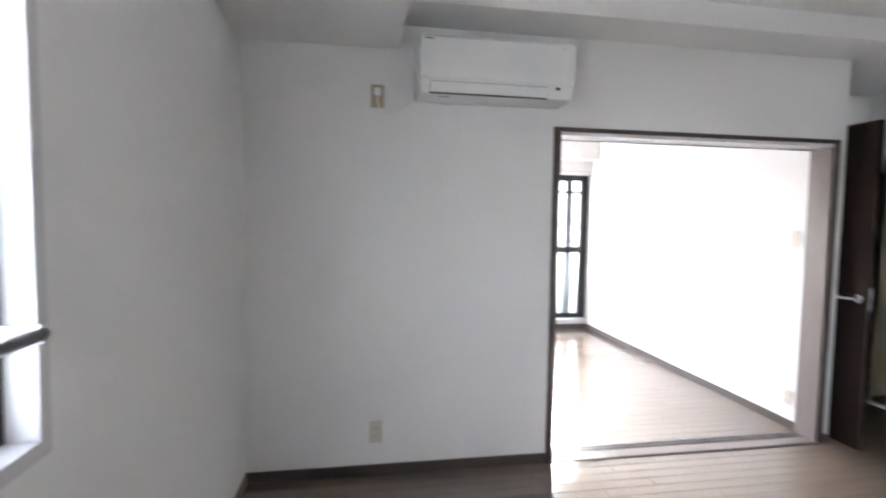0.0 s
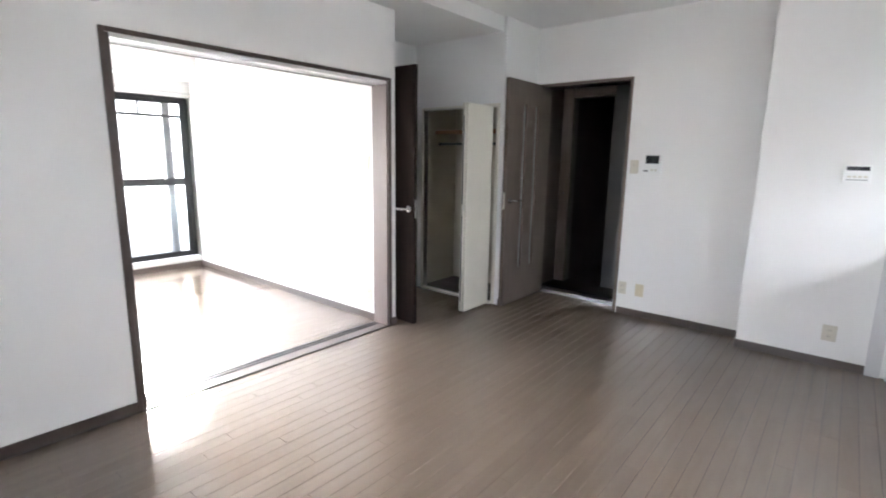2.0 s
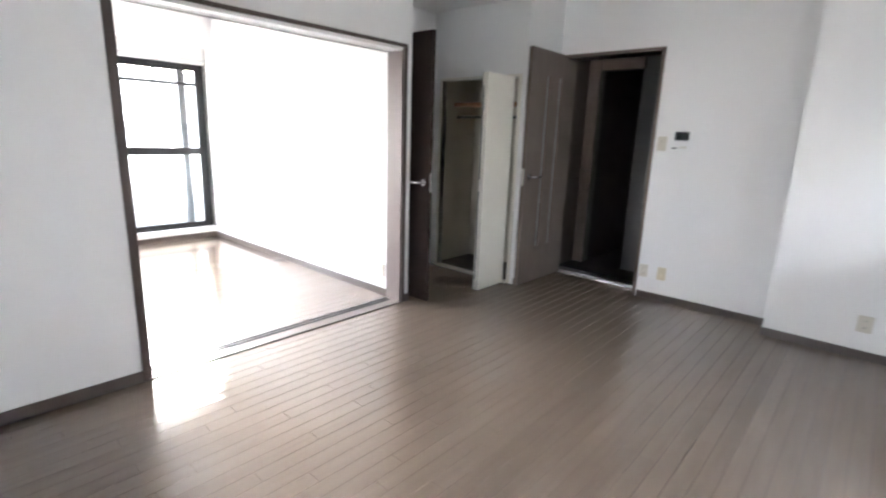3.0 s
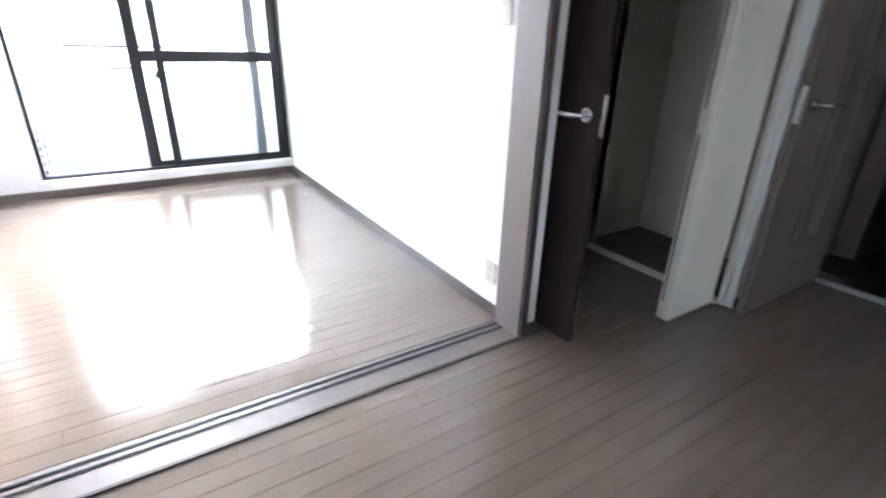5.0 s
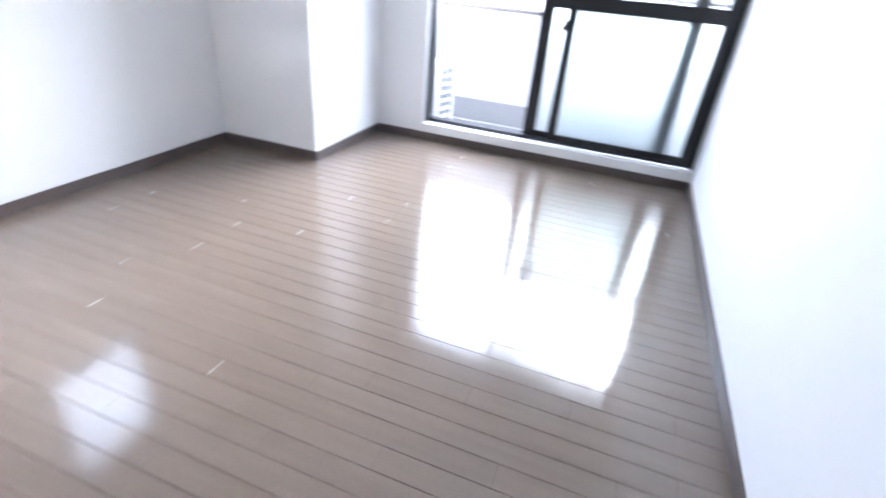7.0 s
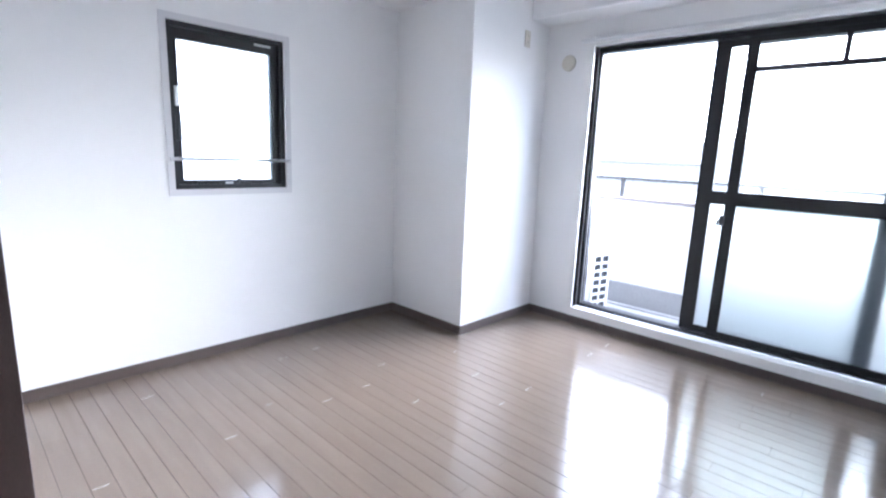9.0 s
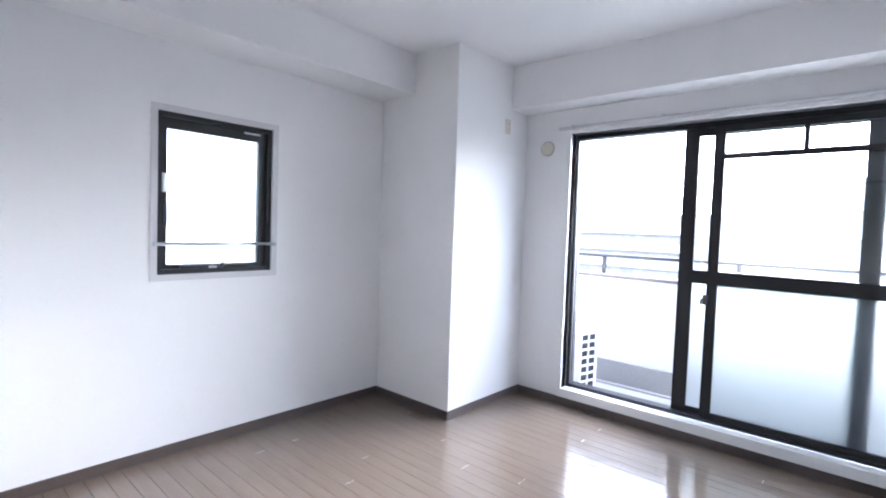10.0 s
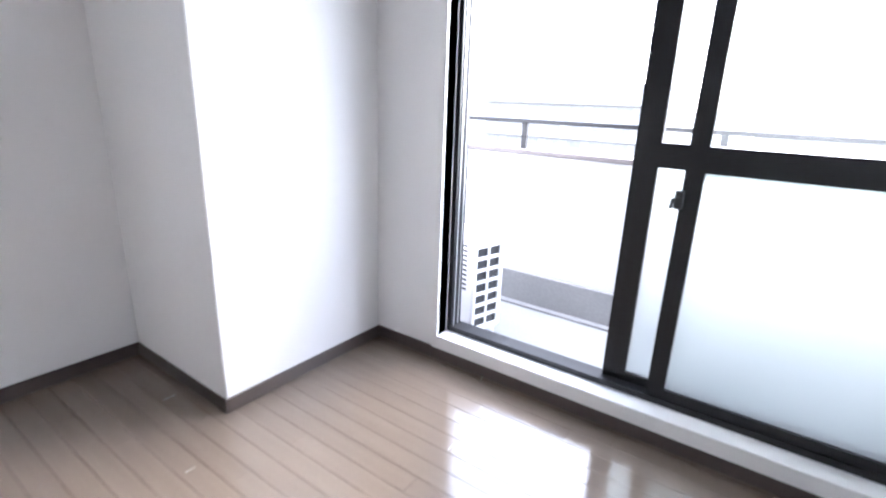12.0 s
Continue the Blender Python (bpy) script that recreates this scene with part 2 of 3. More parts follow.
# ceilings
tagged(part("ceiling_living", box(L_WEST - 0.15, L_EAST + 0.14, L_SOUTH - 0.15, -0.31, CEIL1, CEIL1 + 0.15), CEILING), "white papered ceiling", "ceiling", kind="structure")
tagged(part("ceiling_bedroom", box(WEST - 0.2, EAST + 0.05, BACK, NORTH + 0.2, CEIL2, CEIL2 + 0.21), CEILING), "white papered ceiling of the small room", "ceiling", kind="structure")
tagged(part("beam_living", box(-0.9, CLOSET_X + 0.01, -0.31, 0.0, 2.43, CEIL1 + 0.1), CEILING), "white papered beam along the wall", "beam", kind="structure")
tagged(part("ceiling_niche", box(END_A, CLOSET_X + 0.01, 0.0, NICHE_N + 0.1, 2.434, CEIL1 + 0.1), CEILING), "white papered low ceiling of the niche", "ceiling", kind="structure")
tagged(part("beam_west", box(L_WEST - 0.1, -0.9, L_SOUTH - 0.1, 0.0, 2.305, CEIL1 + 0.1), CEILING), "white papered box beam along the window wall", "beam", kind="structure")
tagged(part("beam_north", box(COL_X, EAST + 0.02, NORTH - 0.23, NORTH + 0.02, 2.18, CEIL2 + 0.1), WALLPAPER), "white papered beam over the balcony window", "beam", kind="structure")
tagged(part("beam_bedroom", box(WEST - 0.02, -0.85, BACK + 0.002, COL_Y, 2.21, CEIL2 + 0.1), WALLPAPER), "white papered beam over the small window", "beam", kind="structure")

# walls
wall_x("wall_middle", L_WEST - 0.12, END_A, 0.0, BACK, CEIL1 + 0.05, [(OP_L, OP_R, -1, OP_H)])
wall_y("wall_west", L_SOUTH - 0.1, 0.0, L_WEST - 0.16, L_WEST, CEIL1 + 0.05, [(-2.75, -1.602, 0.958, 2.02)])
wall_y("wall_bedroom_west", BACK, NORTH + 0.2, WEST - 0.16, WEST, CEIL2 + 0.05, [(0.937, 1.623, 0.965, 1.868)])
wall_x("wall_bedroom_north", COL_X - 0.3, EAST + 0.045, NORTH, NORTH + 0.18, CEIL2 + 0.05, [(WX0, WX1, 0.095, 2.0)])
tagged(part("wall_column", box(WEST, COL_X, COL_Y, NORTH, 0, CEIL2 + 0.02, 0.004), WALLPAPER), "white papered boxed column in the corner", "column", kind="structure")
wall_y("wall_bedroom_east", BACK, NORTH, EAST, EAST + 0.045, CEIL2 + 0.05)
wall_x("wall_niche_north", EAST + 0.045, CLOSET_X + 0.06, NICHE_N, NICHE_N + 0.1, 2.45)
wall_y("wall_closet", CLOSET_S + 0.06, NICHE_N, CLOSET_X, CLOSET_X + 0.06, CEIL1 + 0.05, [(-0.270, 0.60, -1, 1.815)])
wall_x("wall_closet_south", CLOSET_X, L_EAST, CLOSET_S, CLOSET_S + 0.06, CEIL1 + 0.05)
wall_y("wall_east", PIL_Y, CLOSET_S, L_EAST, L_EAST + 0.2, CEIL1 + 0.05, [(-1.235, -0.368, -1, 2.025)])
tagged(part("wall_pillar", box(PIL_X, L_EAST + 0.14, L_SOUTH, PIL_Y, 0, CEIL1 + 0.05, 0.004), WALLPAPER), "white papered projecting wall beside the kitchen", "wall", kind="structure")
wall_x("wall_south", L_WEST - 0.12, L_EAST + 0.14, L_SOUTH - 0.12, L_SOUTH, CEIL1 + 0.05, [(2.05, 2.9, 1.09, 1.355)])

# the closet's inside
for nm, b in (("wall_closet_back", (3.50, 3.56, -0.285, 0.70)), ("wall_closet_side", (CLOSET_X + 0.06, 3.50, 0.66, 0.70))):
    tagged(part(nm, box(b[0], b[1], b[2], b[3], 0, 2.4), CLOSET_WALL), "beige board lining of the closet", "wall", kind="structure")
tagged(part("ceiling_closet", box(CLOSET_X + 0.06, 3.56, -0.285, 0.7, 2.2, 2.26), CLOSET_WALL), "beige closet ceiling", "ceiling", kind="structure")
tagged(part("carpet", box(CLOSET_X + 0.03, 3.50, -0.285, 0.66, -0.01, 0.012, 0.004), CARPET), "dark grey brown carpet on the closet floor", "carpet")

# the hall behind the open door
tagged(part("ceiling_hall", box(L_EAST + 0.142, 5.45, -2.25, 0.05, 2.5, 2.58), CEILING), "dim white hall ceiling", "ceiling", kind="structure")
wall_y("wall_hall_back", -2.2, -0.1, 4.2, 4.3, 2.5, [(-0.82, HALL_DOOR_Y, -1, 2.0)], "hall wall greyed in colour for the dim hall", HALL_WALL)
wall_x("wall_hall_north", L_EAST + 0.14, 4.2, CLOSET_S + 0.06, CLOSET_S + 0.16, 2.5, (), "dark brown panelled hall wall", HALL_BROWN)
wall_x("wall_hall_south", L_EAST + 0.14, 4.2, -2.2, -2.1, 2.5, (), "dim white hall wall")
# room past the hall doorway: its lack of light is in the wall colour
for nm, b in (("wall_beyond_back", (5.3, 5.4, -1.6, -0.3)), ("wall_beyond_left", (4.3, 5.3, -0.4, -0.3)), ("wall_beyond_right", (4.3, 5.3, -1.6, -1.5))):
    tagged(part(nm, box(b[0], b[1], b[2], b[3], 0, 2.5), HALL_DARK), "wall coloured near black for an unlit room", "wall", kind="structure")
tagged(part("hall_floor", box(L_EAST + 0.2, 5.3, -2.1, CLOSET_S + 0.06, -0.012, 0.012), HALL_DARK), "brown hall floor darkened in colour for the dim hall", "floor", kind="structure")


# ---- skirting ----
def skirting(x0, x1, y0, y1):
    tagged(part("baseboard", box(x0, x1, y0, y1, 0.0, 0.06, 0.002), BASEBOARD), "brown wood-grain baseboard along the wall", "baseboard", kind="structure")


T = 0.009
skirting(L_WEST, OP_L - 0.001, -T, 0.0)
skirting(OP_R + 0.001, END_A + T, -T, 0.0)
skirting(L_WEST, L_WEST + T, L_SOUTH, -T)
skirting(CLOSET_X - T, L_EAST, CLOSET_S - T, CLOSET_S)
skirting(L_EAST - T, L_EAST, PIL_Y, -1.27)
skirting(PIL_X - T, PIL_X, -3.04, PIL_Y)
skirting(PIL_X - T, L_EAST - T, PIL_Y, PIL_Y + T)
skirting(END_A + 0.013, CLOSET_X - T, NICHE_N - T, NICHE_N)
skirting(WEST, WEST + T, BACK + T, COL_Y)
skirting(WEST + T, COL_X + T, COL_Y - T, COL_Y)
skirting(COL_X, COL_X + T, COL_Y, NORTH)
skirting(COL_X + T, EAST - T, NORTH - T, NORTH)
skirting(EAST - T, EAST, BACK + 0.01, NORTH)
skirting(WEST, OP_L - 0.03, BACK, BACK + T)


# ---- the wide opening: frame, sill with tracks ----
opening = thing("sliding_door_frame", (0, 0, 0), "wide brown wooden door frame with bare sliding tracks", "door frame", kind="structure")
part("trim", box(-0.024, 0.0, -0.012, 0.03, 0, OP_H + 0.024, 0.002), TRIM, opening)
part("trim", box(OP_R, OP_R + 0.02, -0.012, 0.03, 0, OP_H + 0.024, 0.002), TRIM, opening)
part("trim", box(0.0, OP_R, -0.012, 0.02, OP_H, OP_H + 0.024, 0.002), TRIM, opening)
part("jamb", box(0.0, 0.022, 0.0, BACK + 0.012, 0, OP_H, 0.002), TRIM, opening, "dark brown wooden jamb")
part("jamb", box(OP_R - 0.022, OP_R, 0.0, BACK + 0.012, 0, OP_H, 0.002), JAMB, opening, "greyish brown wooden jamb")
# head lining made white to carry the bedroom's light from below
head = part("head", plate_with_holes(0.022, OP_R - 0.022, 0.0, BACK + 0.012, OP_H - 0.02, OP_H, [(0.02, OP_R - 0.02, 0.072, 0.095), (0.02, OP_R - 0.02, 0.112, 0.135)]), WHITE_PAINT, opening, "head lining whitened for the light on it")
for vert in head.data.vertices:
    vert.co.y, vert.co.z = vert.co.z, vert.co.y
part("trim", box(0.022, OP_R - 0.022, BACK - 0.010, BACK + 0.014, OP_H - 0.024, OP_H + 0.001, 0.001), TRIM, opening)
for y0 in (0.072, 0.112):
    part("head_track", box(0.022, OP_R - 0.022, y0, y0 + 0.023, OP_H - 0.006, OP_H - 0.001), DARK_PLASTIC, opening, "dark sliding track")
part("sill", box(0.022, OP_R - 0.022, 0.0, BACK + 0.012, -0.010, 0.004, 0.0015), JAMB, opening, "pale brown wooden sill")
part("sill_edge", box(0.0, OP_R, -0.014, 0.0, -0.010, 0.007, 0.001), TRIM, opening, "dark brown sill edge")
for y0 in (0.092, 0.128):
    rail = part("floor_track", box(0.03, OP_R - 0.03, y0, y0 + 0.016, 0.004, 0.0065), DARK_PLASTIC, opening, "black sliding track")
    part("track_lip", box(0.03, OP_R - 0.03, y0 + 0.006, y0 + 0.009, 0.0065, 0.0085), BRONZE, rail)

# ---- balcony window ----
WY = NORTH + 0.055
window = thing("window_1", (0, 0, 0), "dark bronze sliding balcony window pushed half open", "window", kind="structure")
for b in ((WX0 - 0.03, WX0, 0.06, 2.032), (WX1, EAST - 0.001, 0.06, 2.032)):
    part("casing", box(b[0], b[1], NORTH - 0.016, NORTH + 0.06, b[2], b[3], 0.002), WHITE_PAINT, window, "white painted casing")
part("casing", box(WX0, WX1, NORTH - 0.016, NORTH + 0.06, 2.0, 2.032, 0.002), WHITE_PAINT, window, "white painted casing")
part("window_sill", box(WX0, WX1, NORTH - 0.018, NORTH + 0.06, 0.062, 0.125, 0.002), WHITE_PAINT, window, "white painted sill")
frame_part = part("window_frame", plate_with_holes(WX0, WX1, 0.125, 2.0, WY + 0.012, WY + 0.092, [(WX0 + 0.022, WX1 - 0.032, 0.15, 1.965)]), BRONZE, window)
for y0 in (0.030, 0.064):
    part("frame_groove", box(WX0 + 0.022, WX0 + 0.026, WY + y0, WY + y0 + 0.006, 0.15, 1.965), ALU, frame_part, "silver track edge")


def sash(x0, x1, y, bars, name):
    """One sliding sash: stiles, rails, a frosted pane below the middle rail and clear ones above."""
    z0, z1, zm, st = 0.142, 1.972, 1.030, (0.060 if bars else 0.086)
    holes = [(x0 + st, x1 - st, z0 + 0.045, zm - 0.042), (x0 + st, x1 - st, zm + 0.042, (1.765 if bars else z1 - 0.05))]
    if bars:
        xm = 1.300
        holes += [(x0 + st, xm - 0.012, 1.798, z1 - 0.045), (xm + 0.012, x1 - st, 1.798, z1 - 0.045)]
    s = part(name, plate_with_holes(x0, x1, z0, z1, y, y + 0.028, holes), BRONZE, window)
    for i, h in enumerate(holes):
        p = part("pane", box(h[0], h[1], y + 0.012, y + 0.016, h[2], h[3]), MATT if i == 0 else CLEAR, s, "frosted glass pane" if i == 0 else "clear glass pane")
        p.visible_shadow = False
    return s


outer = sash(0.660, 1.645, WY + 0.060, False, "outer_sash")
inner = sash(0.840, 1.80, WY + 0.022, True, "inner_sash")
latch = part("latch", box(0.824, 0.852, WY + 0.004, WY + 0.022, 0.862, 0.925, 0.004), DARK_PLASTIC, inner, "dark crescent latch")
part("latch_lever", tube([(0.832, WY + 0.0, 0.908), (0.822, WY - 0.006, 0.897), (0.819, WY - 0.008, 0.866)], 0.006), DARK_PLASTIC, inner)

# curtain rail over it
rail = thing("curtain_rail", (0, 0, 2.034), "pale double curtain rail over the balcony window", "curtain rail")
for y in (NORTH - 0.055, NORTH - 0.03):
    part("rail", box(-0.165, EAST - 0.02, y, y + 0.014, -0.008, 0.012, 0.003), ALU, rail)
for x in (-0.08, 0.55, 1.1, 1.7):
    part("bracket", box(x, x + 0.02, NORTH - 0.06, NORTH, 0.012, 0.022, 0.002), WHITE_PAINT, rail)


# ---- hung windows with a guard bar ----
def bar_window(name, y0, y1, z0, z1, xw, label, bar_z, mullion=None, bar_r=0.009, past=0.016, out=0.0):
    """A dark frame in a west wall, a sash with frosted glass, white trim and a bar across; xw is the wall's face."""
    w = thing(name, (0, 0, 0), label, "window", kind="structure")
    t = 0.033
    xf = xw + out
    part("casing", swap_xy(plate_with_holes(y0 - t, y1 + t, z0 - t, z1 + t, xw - 0.07, xw + 0.006, [(y0, y1, z0, z1)])), CASING, w, "white painted casing")
    f = part("window_frame", swap_xy(plate_with_holes(y0, y1, z0, z1, xf - 0.13, xf - 0.055, [(y0 + 0.026, y1 - 0.026, z0 + 0.026, z1 - 0.026)])), BRONZE, w)
    holes = [(y0 + 0.058, y1 - 0.074, z0 + 0.050, z1 - 0.082)] if mullion is None else [(y0 + 0.062, mullion - 0.03, z0 + 0.055, z1 - 0.075), (mullion + 0.03, y1 - 0.062, z0 + 0.055, z1 - 0.075)]
    s = part("sash", swap_xy(plate_with_holes(y0 + 0.022, y1 - 0.022, z0 + 0.022, z1 - 0.022, xf - 0.115, xf - 0.08, holes)), BRONZE, w)
    for h in holes:
        p = part("pane", box(xf - 0.10, xf - 0.096, h[0], h[1], h[2], h[3]), FROSTED, s, "frosted glass pane")
        p.visible_shadow = False
    b = part("guard_bar", tube([(xw + 0.018, y0 - past, bar_z), (xw + 0.018, y1 + past, bar_z)], bar_r), STEEL, w, "silver guard bar")
    for y in (y0 - past + 0.002, y1 + past - 0.002):
        part("bar_flange", box(xw - 0.06 if past < 0 else xw + 0.004, xw + 0.024, y - 0.006, y + 0.006, bar_z - bar_r * 1.3, bar_z + bar_r * 1.3, 0.002), STEEL, b)
    ym = (y0 + y1) / 2
    h = part("operator", box(xf - 0.08, xf - 0.058, ym - 0.20, ym + 0.20, z0 + 0.026, z0 + 0.047, 0.004), BRONZE, w, "dark window operator")
    part("operator_knob", tube([(xf - 0.07, ym + 0.02, z0 + 0.03), (xf - 0.03, ym + 0.02, z0 + 0.055)], [0.014, 0.01]), DARK_PLASTIC, h)
    part("operator_tag", box(xf - 0.058, xf - 0.055, ym - 0.05, ym - 0.005, z0 + 0.027, z0 + 0.038), ALU, h)
    hd = part("cam_handle", box(xf - 0.08, xf - 0.06, y0 + 0.03, y0 + 0.056, z0 + 0.26, z0 + 0.40, 0.004), DARK_PLASTIC, w)
    part("handle_plate", box(xf - 0.082, xf - 0.056, y0 + 0.028, y0 + 0.048, z0 + 0.44, z0 + 0.54, 0.003), ALU, hd)
    part("stay", box(xf - 0.078, xf - 0.066, y1 - 0.17, y1 - 0.07, z1 - 0.045, z1 - 0.035, 0.002), ALU, w, "silver window stay")
    return w


bar_window("window_2", 0.960, 1.606, 0.985, 1.848, WEST, "small dark framed frosted window with a guard bar", 1.150, out=0.042)
bar_window("window_3", -2.722, -1.63, 0.986, 1.992, L_WEST, "dark framed frosted window with a silver guard bar", 1.195, -2.17, 0.014, -0.006)


def south_window(name, x0, x1, z0, z1):
    w = thing(name, (0, 0, 0), "dark framed frosted window in the south wall", "window", kind="structure")
    xm = (x0 + x1) / 2
    holes = [(x0 + 0.05, xm - 0.02, z0 + 0.025, z1 - 0.025), (xm + 0.02, x1 - 0.05, z0 + 0.025, z1 - 0.025)]
    f = part("window_frame", plate_with_holes(x0, x1, z0, z1, L_SOUTH - 0.09, L_SOUTH - 0.03, holes), BRONZE, w)
    for h in holes:
        p = part("pane", box(h[0], h[1], L_SOUTH - 0.062, L_SOUTH - 0.058, h[2], h[3]), FROSTED, f)
        p.visible_shadow = False


south_window("window_4", 2.05, 2.9, 1.09, 1.355)


# ---- doors ----
def lever(parent, x, y, z, side, away, leaf_face):
    """A lever handle on the face at y; side -1 or 1 is the face's direction, away the way in which the lever points."""
    r = part("rosette", tube([(x, leaf_face, z), (x, leaf_face + side * 0.008, z)], 0.026, 20), CHROME, parent, "round chrome rosette")
    part("lever", tube([(x, leaf_face + side * 0.006, z), (x, leaf_face + side * 0.045, z), (x + away * 0.02, leaf_face + side * 0.056, z), (x + away * 0.07, leaf_face + side * 0.056, z), (x + away * 0.125, leaf_face + side * 0.052, z + 0.002)], [0.009, 0.009, 0.010, 0.009, 0.007]), CHROME, r, "chrome lever handle")


# dark door, opened back against the side of the niche
dark_door = thing("door_1", (1.962, 0.612, 0.0), "dark walnut door standing wide open beside the opening", "door", kind="structure", turn=-90)
part("leaf", box(0.0, 0.762, 0.0, 0.036, 0.012, 2.045, 0.0015), DOOR_DARK, dark_door)
lever(dark_door, 0.705, 0, 0.955, -1, -1, 0.0)
lever(dark_door, 0.705, 0, 0.955, 1, -1, 0.036)
lock = part("lock_plate", box(0.7615, 0.764, 0.007, 0.029, 0.885, 1.03), CHROME, dark_door, "satin steel lock plate")
part("latch_bolt", box(0.764, 0.770, 0.012, 0.024, 0.945, 0.97, 0.002), CHROME, lock)
for z in (0.22, 1.0, 1.78):
    part("hinge", tube([(0.0, -0.006, z - 0.04), (0.0, -0.006, z + 0.04)], 0.007), CHROME, dark_door)

# brown door to the hall, opened back against the closet's side wall
hall_door = thing("door_2", (3.64, -0.376, 0.0), "taupe brown door with two slim slots standing open", "door", kind="structure", turn=180)
slots = [(0.255, 0.308, 0.34, 1.84), (0.465, 0.518, 0.34, 1.84)]
part("leaf", plate_with_holes(0.0, 0.765, 0.012, 2.045, 0.0, 0.036, slots), DOOR_BROWN, hall_door)
for h in slots:
    part("slot_glass", box(h[0], h[1], 0.012, 0.022, h[2], h[3]), SLOT_GLASS, hall_door, "grey glass strip")
    part("moulding", box(h[1] - 0.002, h[1] + 0.006, 0.036, 0.041, h[2] - 0.01, h[3] + 0.01, 0.001), DOOR_BROWN, hall_door)
    part("moulding", box(h[0] - 0.006, h[0] + 0.002, 0.036, 0.041, h[2] - 0.01, h[3] + 0.01, 0.001), DOOR_BROWN, hall_door)
lever(hall_door, 0.695, 0, 0.985, 1, -1, 0.036)
lever(hall_door, 0.695, 0, 0.985, -1, -1, 0.0)
part("lock_plate", box(0.765, 0.767, 0.007, 0.029, 0.91, 1.06), CHROME, hall_door)
hall_frame = thing("hall_door_frame", (0, 0, 0), "brown door frame with a steel threshold", "door frame", kind="structure")
part("trim", box(L_EAST - 0.012, L_EAST + 0.205, -1.262, -1.235, 0, 2.052, 0.002), DOOR_BROWN, hall_frame)
part("trim", box(L_EAST - 0.012, L_EAST + 0.205, -1.235, -0.345, 2.025, 2.052, 0.002), DOOR_BROWN, hall_frame)
part("threshold", box(L_EAST + 0.185, L_EAST + 0.30, -1.235, -0.370, -0.005, 0.030, 0.004), STEEL, hall_frame, "steel threshold strip")
part("strike_plate", box(L_EAST + 0.01, L_EAST + 0.035, -1.2355, -1.232, 0.92, 1.06), CHROME, hall_frame)

hall_closed = thing("door_3", (4.2, 0, 0), "plain brown door in the dim hall", "door", kind="structure")
part("leaf", box(-0.04, 0.0, HALL_DOOR_Y, -0.26, 0.0, 2.35, 0.002), HALL_BROWN, hall_closed)
part("head_panel", box(-0.03, 0.0, -0.84, HALL_DOOR_Y - 0.002, 2.0, 2.35, 0.002), HALL_BROWN, hall_closed)
part("door_knob", tube([(-0.04, HALL_DOOR_Y + 0.05, 1.0), (-0.075, HALL_DOOR_Y + 0.05, 1.0)], 0.012), CHROME, hall_closed)

# ---- the closet: trim, folded door, shelf and rail ----
closet_frame = thing("closet_frame", (0, 0, 0), "cream closet frame around an open doorway", "door frame", kind="structure")
part("trim", box(CLOSET_X - 0.012, CLOSET_X + 0.06, 0.60, 0.625, 0, 1.84, 0.002), CREAM, closet_frame)
part("trim", box(CLOSET_X - 0.012, CLOSET_X + 0.06, -0.300, -0.270, 0, 1.84, 0.002), CREAM, closet_frame)
part("trim", box(CLOSET_X - 0.012, CLOSET_X + 0.06, -0.270, 0.60, 1.815, 1.84, 0.002), CREAM, closet_frame)
part("threshold", box(CLOSET_X - 0.030, CLOSET_X + 0.028, -0.270, 0.60, -0.01, 0.016, 0.002), CREAM, closet_frame, "cream closet threshold")
folding = thing("folding_door", (CLOSET_X, -0.222, 0.01), "cream folding closet door folded open", "closet door")
for i, y in enumerate((-0.05, -0.018)):
    pnl = part("panel", box(-0.43, -0.06, y, y + 0.027, 0.01, 1.80, 0.002), CREAM, folding)
    if i == 1:
        part("pull", box(-0.431, -0.429, y + 0.008, y + 0.016, 0.10, 0.86), DARK_PLASTIC, pnl, "dark recessed pull")
        part("pull", box(-0.431, -0.429, y + 0.008, y + 0.016, 0.96, 1.70), DARK_PLASTIC, pnl, "dark recessed pull")
for z in (0.3, 0.9, 1.5):
    part("hinge", box(-0.433, -0.429, -0.024, -0.016, z, z + 0.06), ALU, folding)
shelf = thing("closet_shelf", (0, 0, 1.61), "orange brown shelf across the closet", "shelf")
part("board", box(3.16, 3.50, -0.285, 0.655, 0.0, 0.022, 0.002), WOOD_SHELF, shelf)
part("lip", box(3.145, 3.16, -0.285, 0.655, -0.012, 0.026, 0.002), WOOD_SHELF, shelf)
rod = thing("closet_rail", (0, 0, 1.50), "dark hanging rail under the closet shelf", "clothes rail")
part("rod", tube([(3.22, -0.285, 0), (3.22, 0.655, 0)], 0.0135), DARK_PLASTIC, rod)
for y in (-0.28, 0.65):
    part("socket", tube([(3.22, y - 0.005, 0), (3.22, y + 0.005, 0)], 0.024), CHROME, rod)


